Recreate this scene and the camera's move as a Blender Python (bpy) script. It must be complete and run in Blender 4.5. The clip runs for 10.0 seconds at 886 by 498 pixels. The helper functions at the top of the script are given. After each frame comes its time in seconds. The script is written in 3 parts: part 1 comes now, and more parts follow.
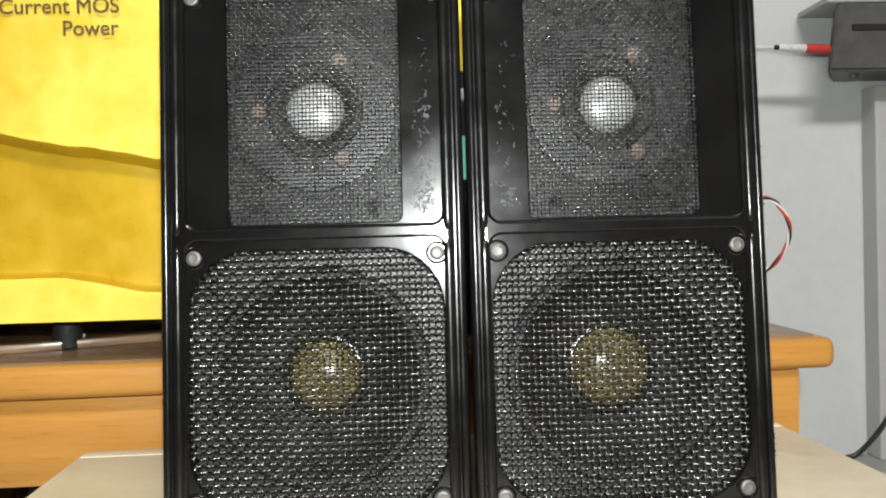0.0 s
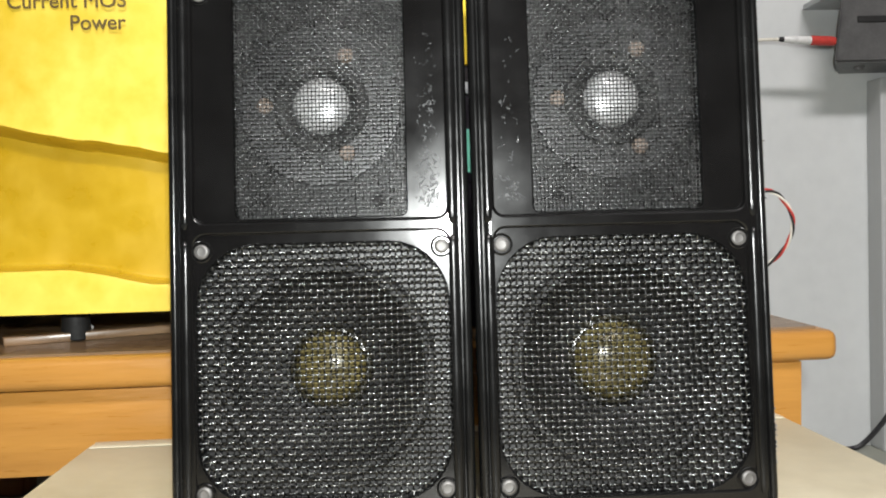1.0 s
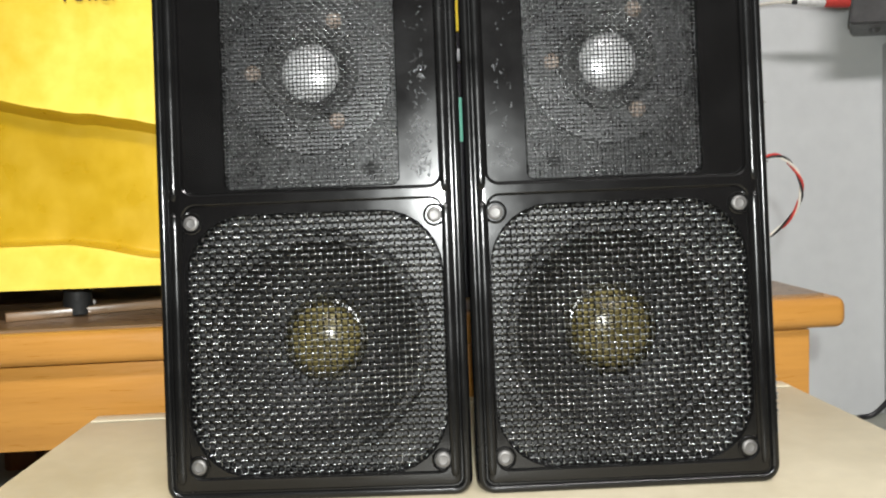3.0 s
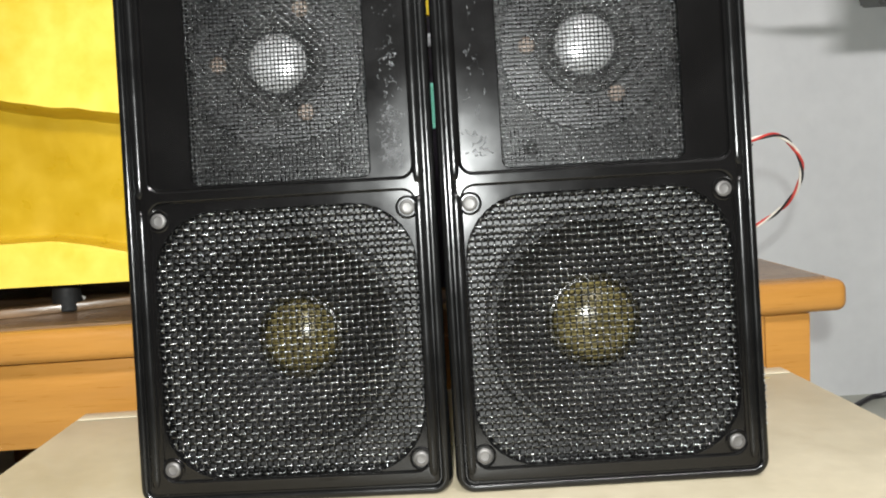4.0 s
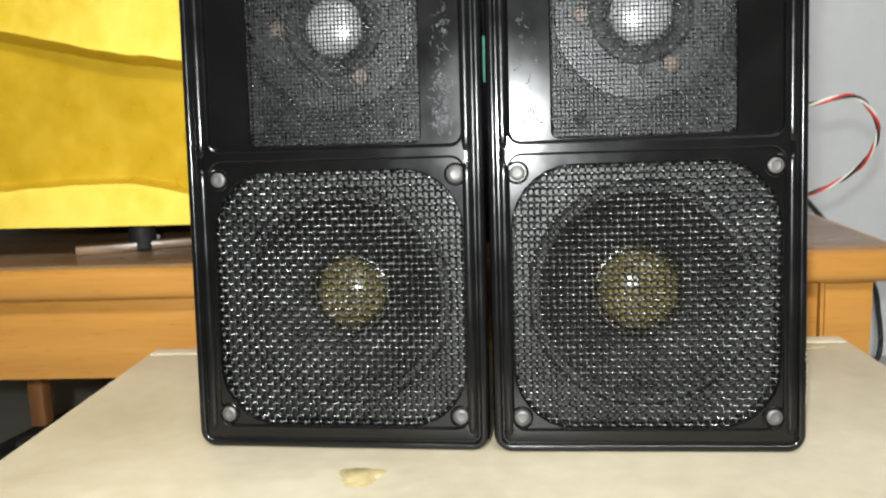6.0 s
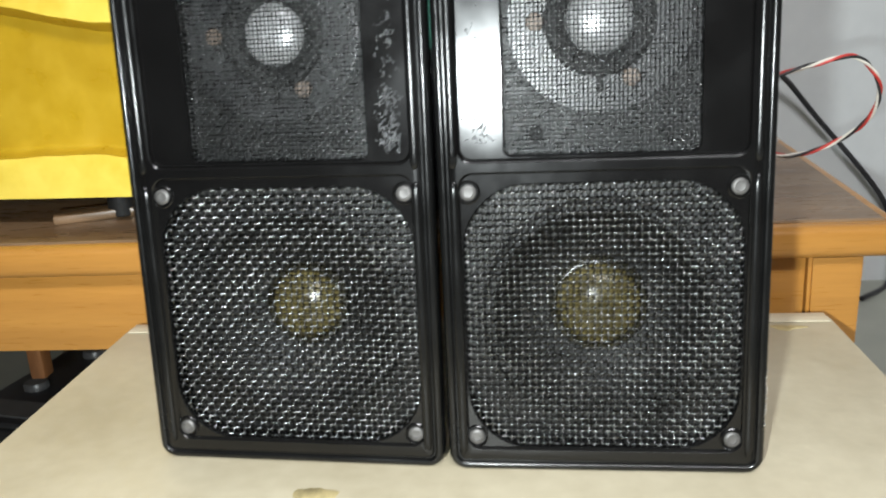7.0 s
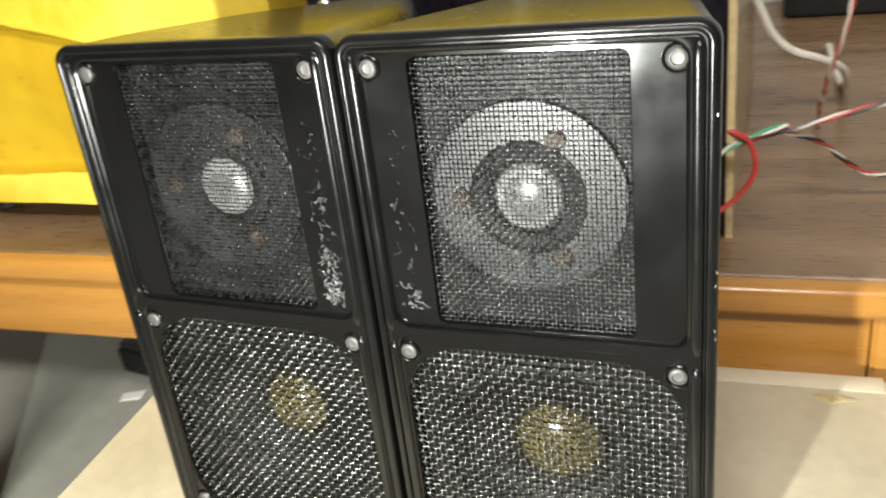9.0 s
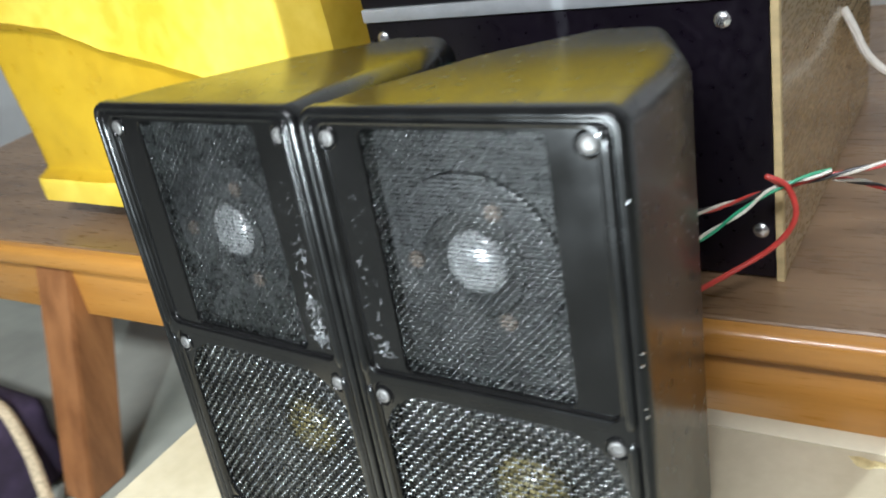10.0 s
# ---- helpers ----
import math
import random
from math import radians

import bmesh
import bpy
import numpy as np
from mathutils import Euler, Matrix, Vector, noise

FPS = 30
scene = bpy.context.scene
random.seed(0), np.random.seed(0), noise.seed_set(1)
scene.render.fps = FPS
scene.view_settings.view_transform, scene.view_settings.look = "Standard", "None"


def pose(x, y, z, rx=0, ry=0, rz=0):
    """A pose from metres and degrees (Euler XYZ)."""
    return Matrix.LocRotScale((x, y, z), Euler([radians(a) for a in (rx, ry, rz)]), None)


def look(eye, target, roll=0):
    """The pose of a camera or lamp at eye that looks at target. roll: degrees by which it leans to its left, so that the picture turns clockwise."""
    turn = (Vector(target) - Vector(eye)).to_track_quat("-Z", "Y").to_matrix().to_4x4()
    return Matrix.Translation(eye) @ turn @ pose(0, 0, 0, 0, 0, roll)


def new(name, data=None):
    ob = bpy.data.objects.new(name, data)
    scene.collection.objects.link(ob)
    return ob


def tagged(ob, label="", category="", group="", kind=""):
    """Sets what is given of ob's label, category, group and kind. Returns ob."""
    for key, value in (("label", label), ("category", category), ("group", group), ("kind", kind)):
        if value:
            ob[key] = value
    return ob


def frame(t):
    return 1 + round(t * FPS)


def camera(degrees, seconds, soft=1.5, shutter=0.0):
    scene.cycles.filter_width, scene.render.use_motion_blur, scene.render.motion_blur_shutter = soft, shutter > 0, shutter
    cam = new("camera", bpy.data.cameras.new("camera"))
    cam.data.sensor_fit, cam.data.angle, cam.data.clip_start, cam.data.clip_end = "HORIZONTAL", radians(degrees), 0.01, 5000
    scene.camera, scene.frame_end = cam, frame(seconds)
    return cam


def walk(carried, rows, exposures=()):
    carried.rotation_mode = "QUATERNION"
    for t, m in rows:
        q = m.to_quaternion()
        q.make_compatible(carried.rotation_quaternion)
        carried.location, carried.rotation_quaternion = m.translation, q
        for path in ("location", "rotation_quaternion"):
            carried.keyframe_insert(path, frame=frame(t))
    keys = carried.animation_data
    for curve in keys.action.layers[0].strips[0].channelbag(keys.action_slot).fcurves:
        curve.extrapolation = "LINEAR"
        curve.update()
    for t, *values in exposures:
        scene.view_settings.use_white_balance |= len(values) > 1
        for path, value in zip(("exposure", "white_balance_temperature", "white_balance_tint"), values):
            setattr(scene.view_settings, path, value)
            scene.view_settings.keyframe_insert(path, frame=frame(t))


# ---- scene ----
cam = camera(54.9, 10.0, soft=1.95, shutter=1.0)
PATH = [
    (0, (-0.021, -0.342, 0.119), (0.067, 1.655, 0.082), -1.5),
    (0.5, (-0.022, -0.343, 0.120), (0.063, 1.654, 0.070), -1.5),
    (1, (-0.021, -0.346, 0.12), (0.055, 1.651, 0.063), -1.5),
    (1.5, (-0.023, -0.344, 0.12), (0.068, 1.653, 0.057), -1.6),
    (2, (-0.022, -0.344, 0.118), (0.062, 1.653, 0.052), -1.6),
    (2.5, (-0.016, -0.344, 0.117), (0.043, 1.653, 0.035), -1.7),
    (2.7, (-0.015, -0.343, 0.117), (0.039, 1.653, 0.021), -1.8),
    (3.8, (0.004, -0.330, 0.121), (-0.004, 1.664, -0.039), -3.4),
    (4, (0.006, -0.329, 0.121), (0.002, 1.665, -0.04), -3.4),
    (4.5, (0.005, -0.33, 0.123), (-0.002, 1.663, -0.044), -3.3),
    (5, (0.003, -0.334, 0.128), (-0.05, 1.657, -0.049), -3.1),
    (5.5, (0.009, -0.335, 0.132), (-0.131, 1.647, -0.088), -2.4),
    (5.7, (0.012, -0.337, 0.132), (-0.147, 1.642, -0.121), -2.1),
    (6.8, (0.045, -0.314, 0.172), (-0.214, 1.601, -0.346), -3.0),
    (7, (0.049, -0.308, 0.184), (-0.207, 1.591, -0.386), -3.1),
    (7.5, (0.06, -0.292, 0.214), (-0.24, 1.56, -0.479), -4.2),
    (8, (0.079, -0.272, 0.248), (-0.3, 1.521, -0.553), -5.7),
    (8.5, (0.118, -0.249, 0.281), (-0.409, 1.476, -0.583), -7.4),
    (9, (0.146, -0.234, 0.296), (-0.575, 1.386, -0.629), -8.9),
    (9.5, (0.175, -0.219, 0.302), (-0.73, 1.321, -0.597), -9.5),
    (10, (0.22, -0.196, 0.314), (-0.865, 1.225, -0.584), -12.8),
]
walk(cam, [(t, look(eye, target, roll)) for t, eye, target, roll in PATH],
     exposures=[(0, -0.08, 6350, 15), (5.5, -0.10, 6300, 15), (7.0, -0.22, 6050, 12), (8.2, 0.13, 6300, 13), (9.1, 0.37, 6600, 12), (10.0, 0.46, 5700, 10)])

# ---------------------------------------------------------------- light
FLASH_POWER, CEILING_POWER = 4.8, 56.0
world = bpy.data.worlds.new("room_air")
scene.world = world
world.use_nodes = True
world.node_tree.nodes["Background"].inputs[0].default_value = (0.75, 0.82, 0.9, 1)
world.node_tree.nodes["Background"].inputs[1].default_value = 0.02

flash = new("torch_lamp", bpy.data.lights.new("torch_lamp", "AREA"))
flash.data.shape, flash.data.size = "DISK", 0.016
flash.data.energy, flash.data.color = FLASH_POWER, (0.95, 1.0, 0.93)
flash.matrix_world = look((-0.006, -0.395, 0.172), (0.0, 0.3, 0.12))

ceiling_lamp = new("ceiling_lamp", bpy.data.lights.new("ceiling_lamp", "AREA"))
ceiling_lamp.data.shape, ceiling_lamp.data.size, ceiling_lamp.data.size_y = "RECTANGLE", 1.2, 0.25
ceiling_lamp.data.energy, ceiling_lamp.data.color = CEILING_POWER, (1.0, 0.97, 0.92)
ceiling_lamp.matrix_world = look((0.35, -1.6, 1.93), (0.2, 0.0, 0.0))

# ---------------------------------------------------------------- materials
def mat(name, color, rough=0.5, metal=0.0, var=0.15, scale=30.0, bump=0.0, bump_scale=200.0, stretch=(1, 1, 1), coat=0.0, rough_var=0.08, tint=None, spec=0.5):
    """A procedural surface: base colour varied at two scales, roughness varied, fine relief."""
    m = bpy.data.materials.new(name)
    m.use_nodes = True
    nt = m.node_tree
    n, l = nt.nodes, nt.links
    b = n["Principled BSDF"]
    tc = n.new("ShaderNodeTexCoord")
    mp = n.new("ShaderNodeMapping")
    mp.inputs["Scale"].default_value = stretch
    l.new(tc.outputs["Object"], mp.inputs["Vector"])
    big = n.new("ShaderNodeTexNoise")
    big.inputs["Scale"].default_value, big.inputs["Detail"].default_value = scale, 5
    fine = n.new("ShaderNodeTexNoise")
    fine.inputs["Scale"].default_value, fine.inputs["Detail"].default_value = scale * 9, 4
    for t in (big, fine):
        l.new(mp.outputs[0], t.inputs["Vector"])
    mix = n.new("ShaderNodeMath")
    mix.operation = "MULTIPLY_ADD"
    l.new(fine.outputs["Fac"], mix.inputs[0])
    mix.inputs[1].default_value = 0.45
    l.new(big.outputs["Fac"], mix.inputs[2])
    ramp = n.new("ShaderNodeValToRGB")
    lo = [max(0, c * (1 - var)) for c in color]
    hi = [min(1, c * (1 + var)) for c in color] if tint is None else list(tint)
    ramp.color_ramp.elements[0].position, ramp.color_ramp.elements[1].position = 0.5, 0.95
    ramp.color_ramp.elements[0].color, ramp.color_ramp.elements[1].color = (*lo, 1), (*hi, 1)
    l.new(mix.outputs[0], ramp.inputs[0])
    l.new(ramp.outputs[0], b.inputs["Base Color"])
    rr = n.new("ShaderNodeMapRange")
    rr.inputs["To Min"].default_value, rr.inputs["To Max"].default_value = max(0.02, rough - rough_var), min(1, rough + rough_var)
    rr.inputs["From Min"].default_value, rr.inputs["From Max"].default_value = 0.3, 0.7
    l.new(fine.outputs["Fac"], rr.inputs["Value"])
    l.new(rr.outputs[0], b.inputs["Roughness"])
    b.inputs["Metallic"].default_value, b.inputs["Coat Weight"].default_value = metal, coat
    b.inputs["Coat Roughness"].default_value = 0.06
    b.inputs["Specular IOR Level"].default_value = spec
    if bump:
        bn = n.new("ShaderNodeTexNoise")
        bn.inputs["Scale"].default_value, bn.inputs["Detail"].default_value = bump_scale, 4
        l.new(mp.outputs[0], bn.inputs["Vector"])
        bp = n.new("ShaderNodeBump")
        bp.inputs["Strength"].default_value, bp.inputs["Distance"].default_value = bump, 0.001
        l.new(bn.outputs["Fac"], bp.inputs["Height"])
        l.new(bp.outputs[0], b.inputs["Normal"])
    return m


def vinyl(name):
    """Yellow printed vinyl, softly creased and unevenly dyed."""
    return mat(name, (0.73, 0.50, 0.032), 0.40, var=0.12, scale=9, bump=0.25, bump_scale=22, tint=(0.86, 0.66, 0.10), rough_var=0.1)


M_BLACK = mat("black_lacquer", (0.0035, 0.0034, 0.0034), 0.16, var=0.3, scale=5, bump=0.010, bump_scale=70, rough_var=0.04, spec=0.42)
M_RIM = mat("rubbed_black_rim", (0.004, 0.004, 0.004), 0.21, var=0.3, scale=5, bump=0.03, bump_scale=240, rough_var=0.07, spec=0.36)
M_FLAKE = mat("lifted_lacquer_flake", (0.085, 0.087, 0.09), 0.22, var=0.5, scale=400, bump=0.5, bump_scale=900, spec=0.9)
M_BODY = mat("black_cabinet_lacquer", (0.008, 0.0085, 0.010), 0.25, var=0.3, scale=18, rough_var=0.03, spec=0.42)
M_MESH = mat("black_steel_mesh", (0.085, 0.087, 0.086), 0.27, metal=1.0, var=0.4, scale=60, rough_var=0.06, tint=(0.195, 0.199, 0.194))
M_FINE = mat("fine_steel_mesh", (0.034, 0.036, 0.036), 0.29, metal=1.0, var=0.5, scale=45, rough_var=0.08, tint=(0.088, 0.090, 0.089))
M_CONE = mat("black_paper_cone", (0.006, 0.006, 0.006), 0.7, var=0.4, scale=60, bump=0.3, bump_scale=300)
M_CAP = mat("olive_dust_cap", (0.090, 0.073, 0.024), 0.24, var=0.45, scale=70, bump=0.25, bump_scale=160, tint=(0.155, 0.128, 0.050))
M_GLUE = mat("dark_glue", (0.022, 0.020, 0.012), 0.22, var=0.4, scale=90, bump=0.6, bump_scale=260)
M_DOME = mat("grey_dome", (0.38, 0.38, 0.38), 0.28, metal=0.25, var=0.15, scale=80, bump=0.1, bump_scale=500)
M_FLANGE = mat("dark_flange", (0.030, 0.030, 0.031), 0.34, var=0.35, scale=40, rough_var=0.05, spec=0.62)
M_BASKET = mat("dull_black_basket", (0.010, 0.010, 0.010), 0.45, var=0.4, scale=40, rough_var=0.06, spec=0.45)
M_DARK = mat("matt_black", (0.008, 0.008, 0.008), 0.7, var=0.3, scale=40)
M_FSCREW = mat("brown_screw", (0.12, 0.09, 0.07), 0.5, metal=0.2, var=0.3, scale=250)
M_SCREW = mat("dull_screw", (0.12, 0.115, 0.11), 0.5, metal=0.5, var=0.25, scale=250)
M_STEEL = mat("bright_screw", (0.8, 0.8, 0.8), 0.25, metal=0.9, var=0.1, scale=200)
M_BOARD = mat("cream_board", (0.475, 0.41, 0.28), 0.5, var=0.08, scale=14, bump=0.1, bump_scale=250, tint=(0.57, 0.505, 0.365))
M_LIP = mat("pale_edging", (0.64, 0.58, 0.43), 0.5, var=0.06, scale=30)
M_STAIN = mat("brown_stain", (0.45, 0.365, 0.18), 0.6, var=0.35, scale=120)
M_WOOD = mat("orange_wood", (0.43, 0.195, 0.036), 0.34, var=0.07, scale=9, stretch=(0.6, 6, 9), bump=0.08, bump_scale=120, tint=(0.49, 0.232, 0.045), coat=0.25)
M_LEG = mat("reddish_wood", (0.22, 0.085, 0.028), 0.42, var=0.25, scale=10, stretch=(6, 6, 0.6), tint=(0.32, 0.14, 0.05), bump=0.08)
M_TOP = mat("brown_veneer", (0.17, 0.10, 0.05), 0.32, var=0.2, scale=7, stretch=(0.7, 5, 5), tint=(0.26, 0.165, 0.09), bump=0.05)
M_WALL = mat("pale_wall", (0.61, 0.63, 0.63), 0.75, var=0.05, scale=5, bump=0.12, bump_scale=90, tint=(0.67, 0.69, 0.685))
M_FLOOR = mat("grey_floor", (0.31, 0.32, 0.27), 0.45, var=0.15, scale=4, tint=(0.40, 0.41, 0.35))
M_BACKWALL = mat("brown_grey_wall", (0.12, 0.10, 0.09), 0.8, var=0.1, scale=4, bump=0.1, bump_scale=60)
M_CEIL = mat("white_ceiling", (0.8, 0.8, 0.8), 0.8, var=0.03, scale=4)
M_VINYL = vinyl("yellow_vinyl")
# darker amber copy of the vinyl: shade of the hollow band put into colour
M_BAND_SHADE = mat("amber_band_shade", (0.52, 0.315, 0.009), 0.36, var=0.14, scale=7, bump=0.2, bump_scale=22, tint=(0.61, 0.395, 0.018), rough_var=0.1)
M_INK = mat("brown_black_ink", (0.11, 0.072, 0.018), 0.5, var=0.2, scale=200)
M_PANEL = mat("black_panel", (0.006, 0.004, 0.008), 0.35, var=0.4, scale=20, rough_var=0.1)
M_PLY = mat("varnished_plywood", (0.36, 0.24, 0.10), 0.28, var=0.2, scale=14, stretch=(1, 1, 5), tint=(0.46, 0.33, 0.16), coat=0.3)
M_EDGE = mat("raw_ply_edge", (0.60, 0.47, 0.24), 0.6, var=0.15, scale=60, stretch=(1, 1, 4))
M_SILVER = mat("silver_trim", (0.40, 0.42, 0.43), 0.55, metal=0.2, var=0.1, scale=60)
M_GREEN = mat("green_label", (0.20, 0.66, 0.49), 0.4, var=0.1, scale=60)
M_YELLOW = mat("yellow_label", (0.82, 0.60, 0.02), 0.4, var=0.1, scale=60)
M_RED = mat("red_wire", (0.5, 0.045, 0.035), 0.4, var=0.15, scale=200)
M_WHITE = mat("white_wire", (0.72, 0.68, 0.60), 0.4, var=0.12, scale=200)
M_COLLAR = mat("pale_nickel", (0.72, 0.72, 0.71), 0.35, metal=0.1, var=0.15, scale=150)
M_BLKW = mat("black_wire", (0.02, 0.02, 0.022), 0.42, var=0.3, scale=200)
M_GRNW = mat("green_wire", (0.04, 0.36, 0.18), 0.4, var=0.15, scale=200)
M_GREY = mat("grey_metal_case", (0.12, 0.12, 0.12), 0.38, metal=0.3, var=0.2, scale=40)
M_CLOTH = mat("dark_purple_cloth", (0.03, 0.018, 0.04), 0.85, var=0.4, scale=60, bump=0.4, bump_scale=250)
M_ROPE = mat("beige_cord", (0.5, 0.40, 0.26), 0.8, var=0.3, scale=300, bump=0.5, bump_scale=600)

# ---------------------------------------------------------------- helpers
def empty(name, m, label, category, group="", kind=""):
    ob = new(name)
    ob.matrix_world = m
    ob.empty_display_size = 0.02
    return tagged(ob, label, category, group, kind)


def part(name, bm, material, parent=None, label="", smooth=False, normals=True):
    if normals:
        bmesh.ops.recalc_face_normals(bm, faces=bm.faces)
    me = bpy.data.meshes.new(name)
    bm.to_mesh(me)
    bm.free()
    me.materials.append(material)
    if smooth:
        for p in me.polygons:
            p.use_smooth = True
        if smooth != "all":
            me.set_sharp_from_angle(angle=radians(38))
    ob = new(name, me)
    if parent is not None:
        ob.parent = parent
    if label:
        ob["label"] = label
    return ob


def box(bm, lo, hi, bevel=0.0, seg=2):
    """A box between two corners, its edges rounded by bevel."""
    vs = [bm.verts.new((x, y, z)) for x in (lo[0], hi[0]) for y in (lo[1], hi[1]) for z in (lo[2], hi[2])]
    fs = [bm.faces.new([vs[i] for i in q]) for q in ((0, 1, 3, 2), (4, 6, 7, 5), (0, 4, 5, 1), (2, 3, 7, 6), (0, 2, 6, 4), (1, 5, 7, 3))]
    if bevel:
        bmesh.ops.bevel(bm, geom=list({e for f in fs for e in f.edges}), offset=bevel, segments=seg, profile=0.5, affect="EDGES")
    return bm


def rr_loop(cx, cz, w, h, r, n=6):
    """Points (x, z) of a rounded rectangle, counter-clockwise."""
    r = max(r, 1e-5)
    pts = []
    for sx, sz, a0 in ((1, 1, 0), (-1, 1, 90), (-1, -1, 180), (1, -1, 270)):
        for i in range(n + 1):
            a = radians(a0 + 90 * i / n)
            pts.append((cx + sx * (w / 2 - r) + r * math.cos(a), cz + sz * (h / 2 - r) + r * math.sin(a)))
    return pts


def add_loop(bm, pts, y):
    return [bm.verts.new((x, y, z)) for x, z in pts]


def bridge(bm, a, b):
    n = len(a)
    for i in range(n):
        bm.faces.new((a[i], a[(i + 1) % n], b[(i + 1) % n], b[i]))


def ring(bm, cx, cz, w, h, r, profile, n=6):
    """Rounded-rectangle loops joined in order; profile rows are (inset, y). Returns first and last loop."""
    loops = [add_loop(bm, rr_loop(cx, cz, w - 2 * i, h - 2 * i, max(r - i, 0.0006), n), y) for i, y in profile]
    for a, b in zip(loops, loops[1:]):
        bridge(bm, a, b)
    return loops[0], loops[-1]


def lathe(bm, cx, cz, profile, n=32, cap=True):
    """Turned about the y axis; profile rows are (radius, y)."""
    loops = [[bm.verts.new((cx + r * math.cos(2 * math.pi * i / n), y, cz + r * math.sin(2 * math.pi * i / n))) for i in range(n)] for r, y in profile]
    for a, b in zip(loops, loops[1:]):
        bridge(bm, a, b)
    if cap:
        bm.faces.new(loops[-1])
    return bm


def smooth_path(pts, n=10):
    """A smooth curve (Catmull-Rom) through a few points."""
    p = [Vector(q) for q in pts]
    p = [p[0] * 2 - p[1]] + p + [p[-1] * 2 - p[-2]]
    out = []
    for i in range(1, len(p) - 2):
        for k in range(n):
            t = k / n
            a, b, c, d = p[i - 1:i + 3]
            out.append(0.5 * ((2 * b) + (c - a) * t + (2 * a - 5 * b + 4 * c - d) * t * t + (3 * b - a - 3 * c + d) * t ** 3))
    out.append(p[-2])
    return out


def tube(bm, pts, r, sides=8):
    loops = []
    up = Vector((0.13, 0.21, 1)).normalized()
    for i, q in enumerate(pts):
        d = (pts[min(i + 1, len(pts) - 1)] - pts[max(i - 1, 0)]).normalized()
        u = d.cross(up).normalized()
        v = u.cross(d)
        loops.append([bm.verts.new(q + r * (math.cos(2 * math.pi * k / sides) * u + math.sin(2 * math.pi * k / sides) * v)) for k in range(sides)])
    for a, b in zip(loops, loops[1:]):
        bridge(bm, a, b)
    bm.faces.new(loops[0])
    bm.faces.new(loops[-1])
    return bm


def strand(pts, offset, pitch, phase):
    """A helix of that offset wound about a path."""
    out, run = [], 0.0
    up = Vector((0.13, 0.21, 1)).normalized()
    for i, q in enumerate(pts):
        if i:
            run += (q - pts[i - 1]).length
        d = (pts[min(i + 1, len(pts) - 1)] - pts[max(i - 1, 0)]).normalized()
        u = d.cross(up).normalized()
        v = u.cross(d)
        a = 2 * math.pi * run / pitch + phase
        out.append(q + offset * (math.cos(a) * u + math.sin(a) * v))
    return out


# ---------------------------------------------------------------- room
FLOOR_Z, WALL_Y, BASE = -0.20, 0.80, -0.0036
def slab(name, lo, hi, material, label, category):
    bm = bmesh.new()
    box(bm, lo, hi)
    return tagged(part(name, bm, material), label, category, "", "structure")


slab("floor", (-2.6, -2.4, FLOOR_Z - 0.1), (1.8, WALL_Y, FLOOR_Z), M_FLOOR, "dull grey smooth floor under the bench", "floor")
slab("wall_north", (-2.7, WALL_Y, FLOOR_Z - 0.1), (1.9, WALL_Y + 0.12, 2.0), M_WALL, "pale grey-white painted wall behind the bench", "wall")
slab("wall_south", (-2.7, -2.52, FLOOR_Z - 0.1), (1.9, -2.4, 2.0), M_BACKWALL, "brown-grey painted wall closing the room", "wall")
slab("wall_west", (-2.72, -2.4, FLOOR_Z - 0.1), (-2.6, WALL_Y, 2.0), M_BACKWALL, "brown-grey painted side wall of the room", "wall")
slab("wall_east", (1.8, -2.4, FLOOR_Z - 0.1), (1.92, WALL_Y, 2.0), M_BACKWALL, "brown-grey painted side wall of the room", "wall")
slab("ceiling", (-2.7, -2.5, 2.0), (1.9, WALL_Y + 0.1, 2.1), M_CEIL, "plain white ceiling", "ceiling")

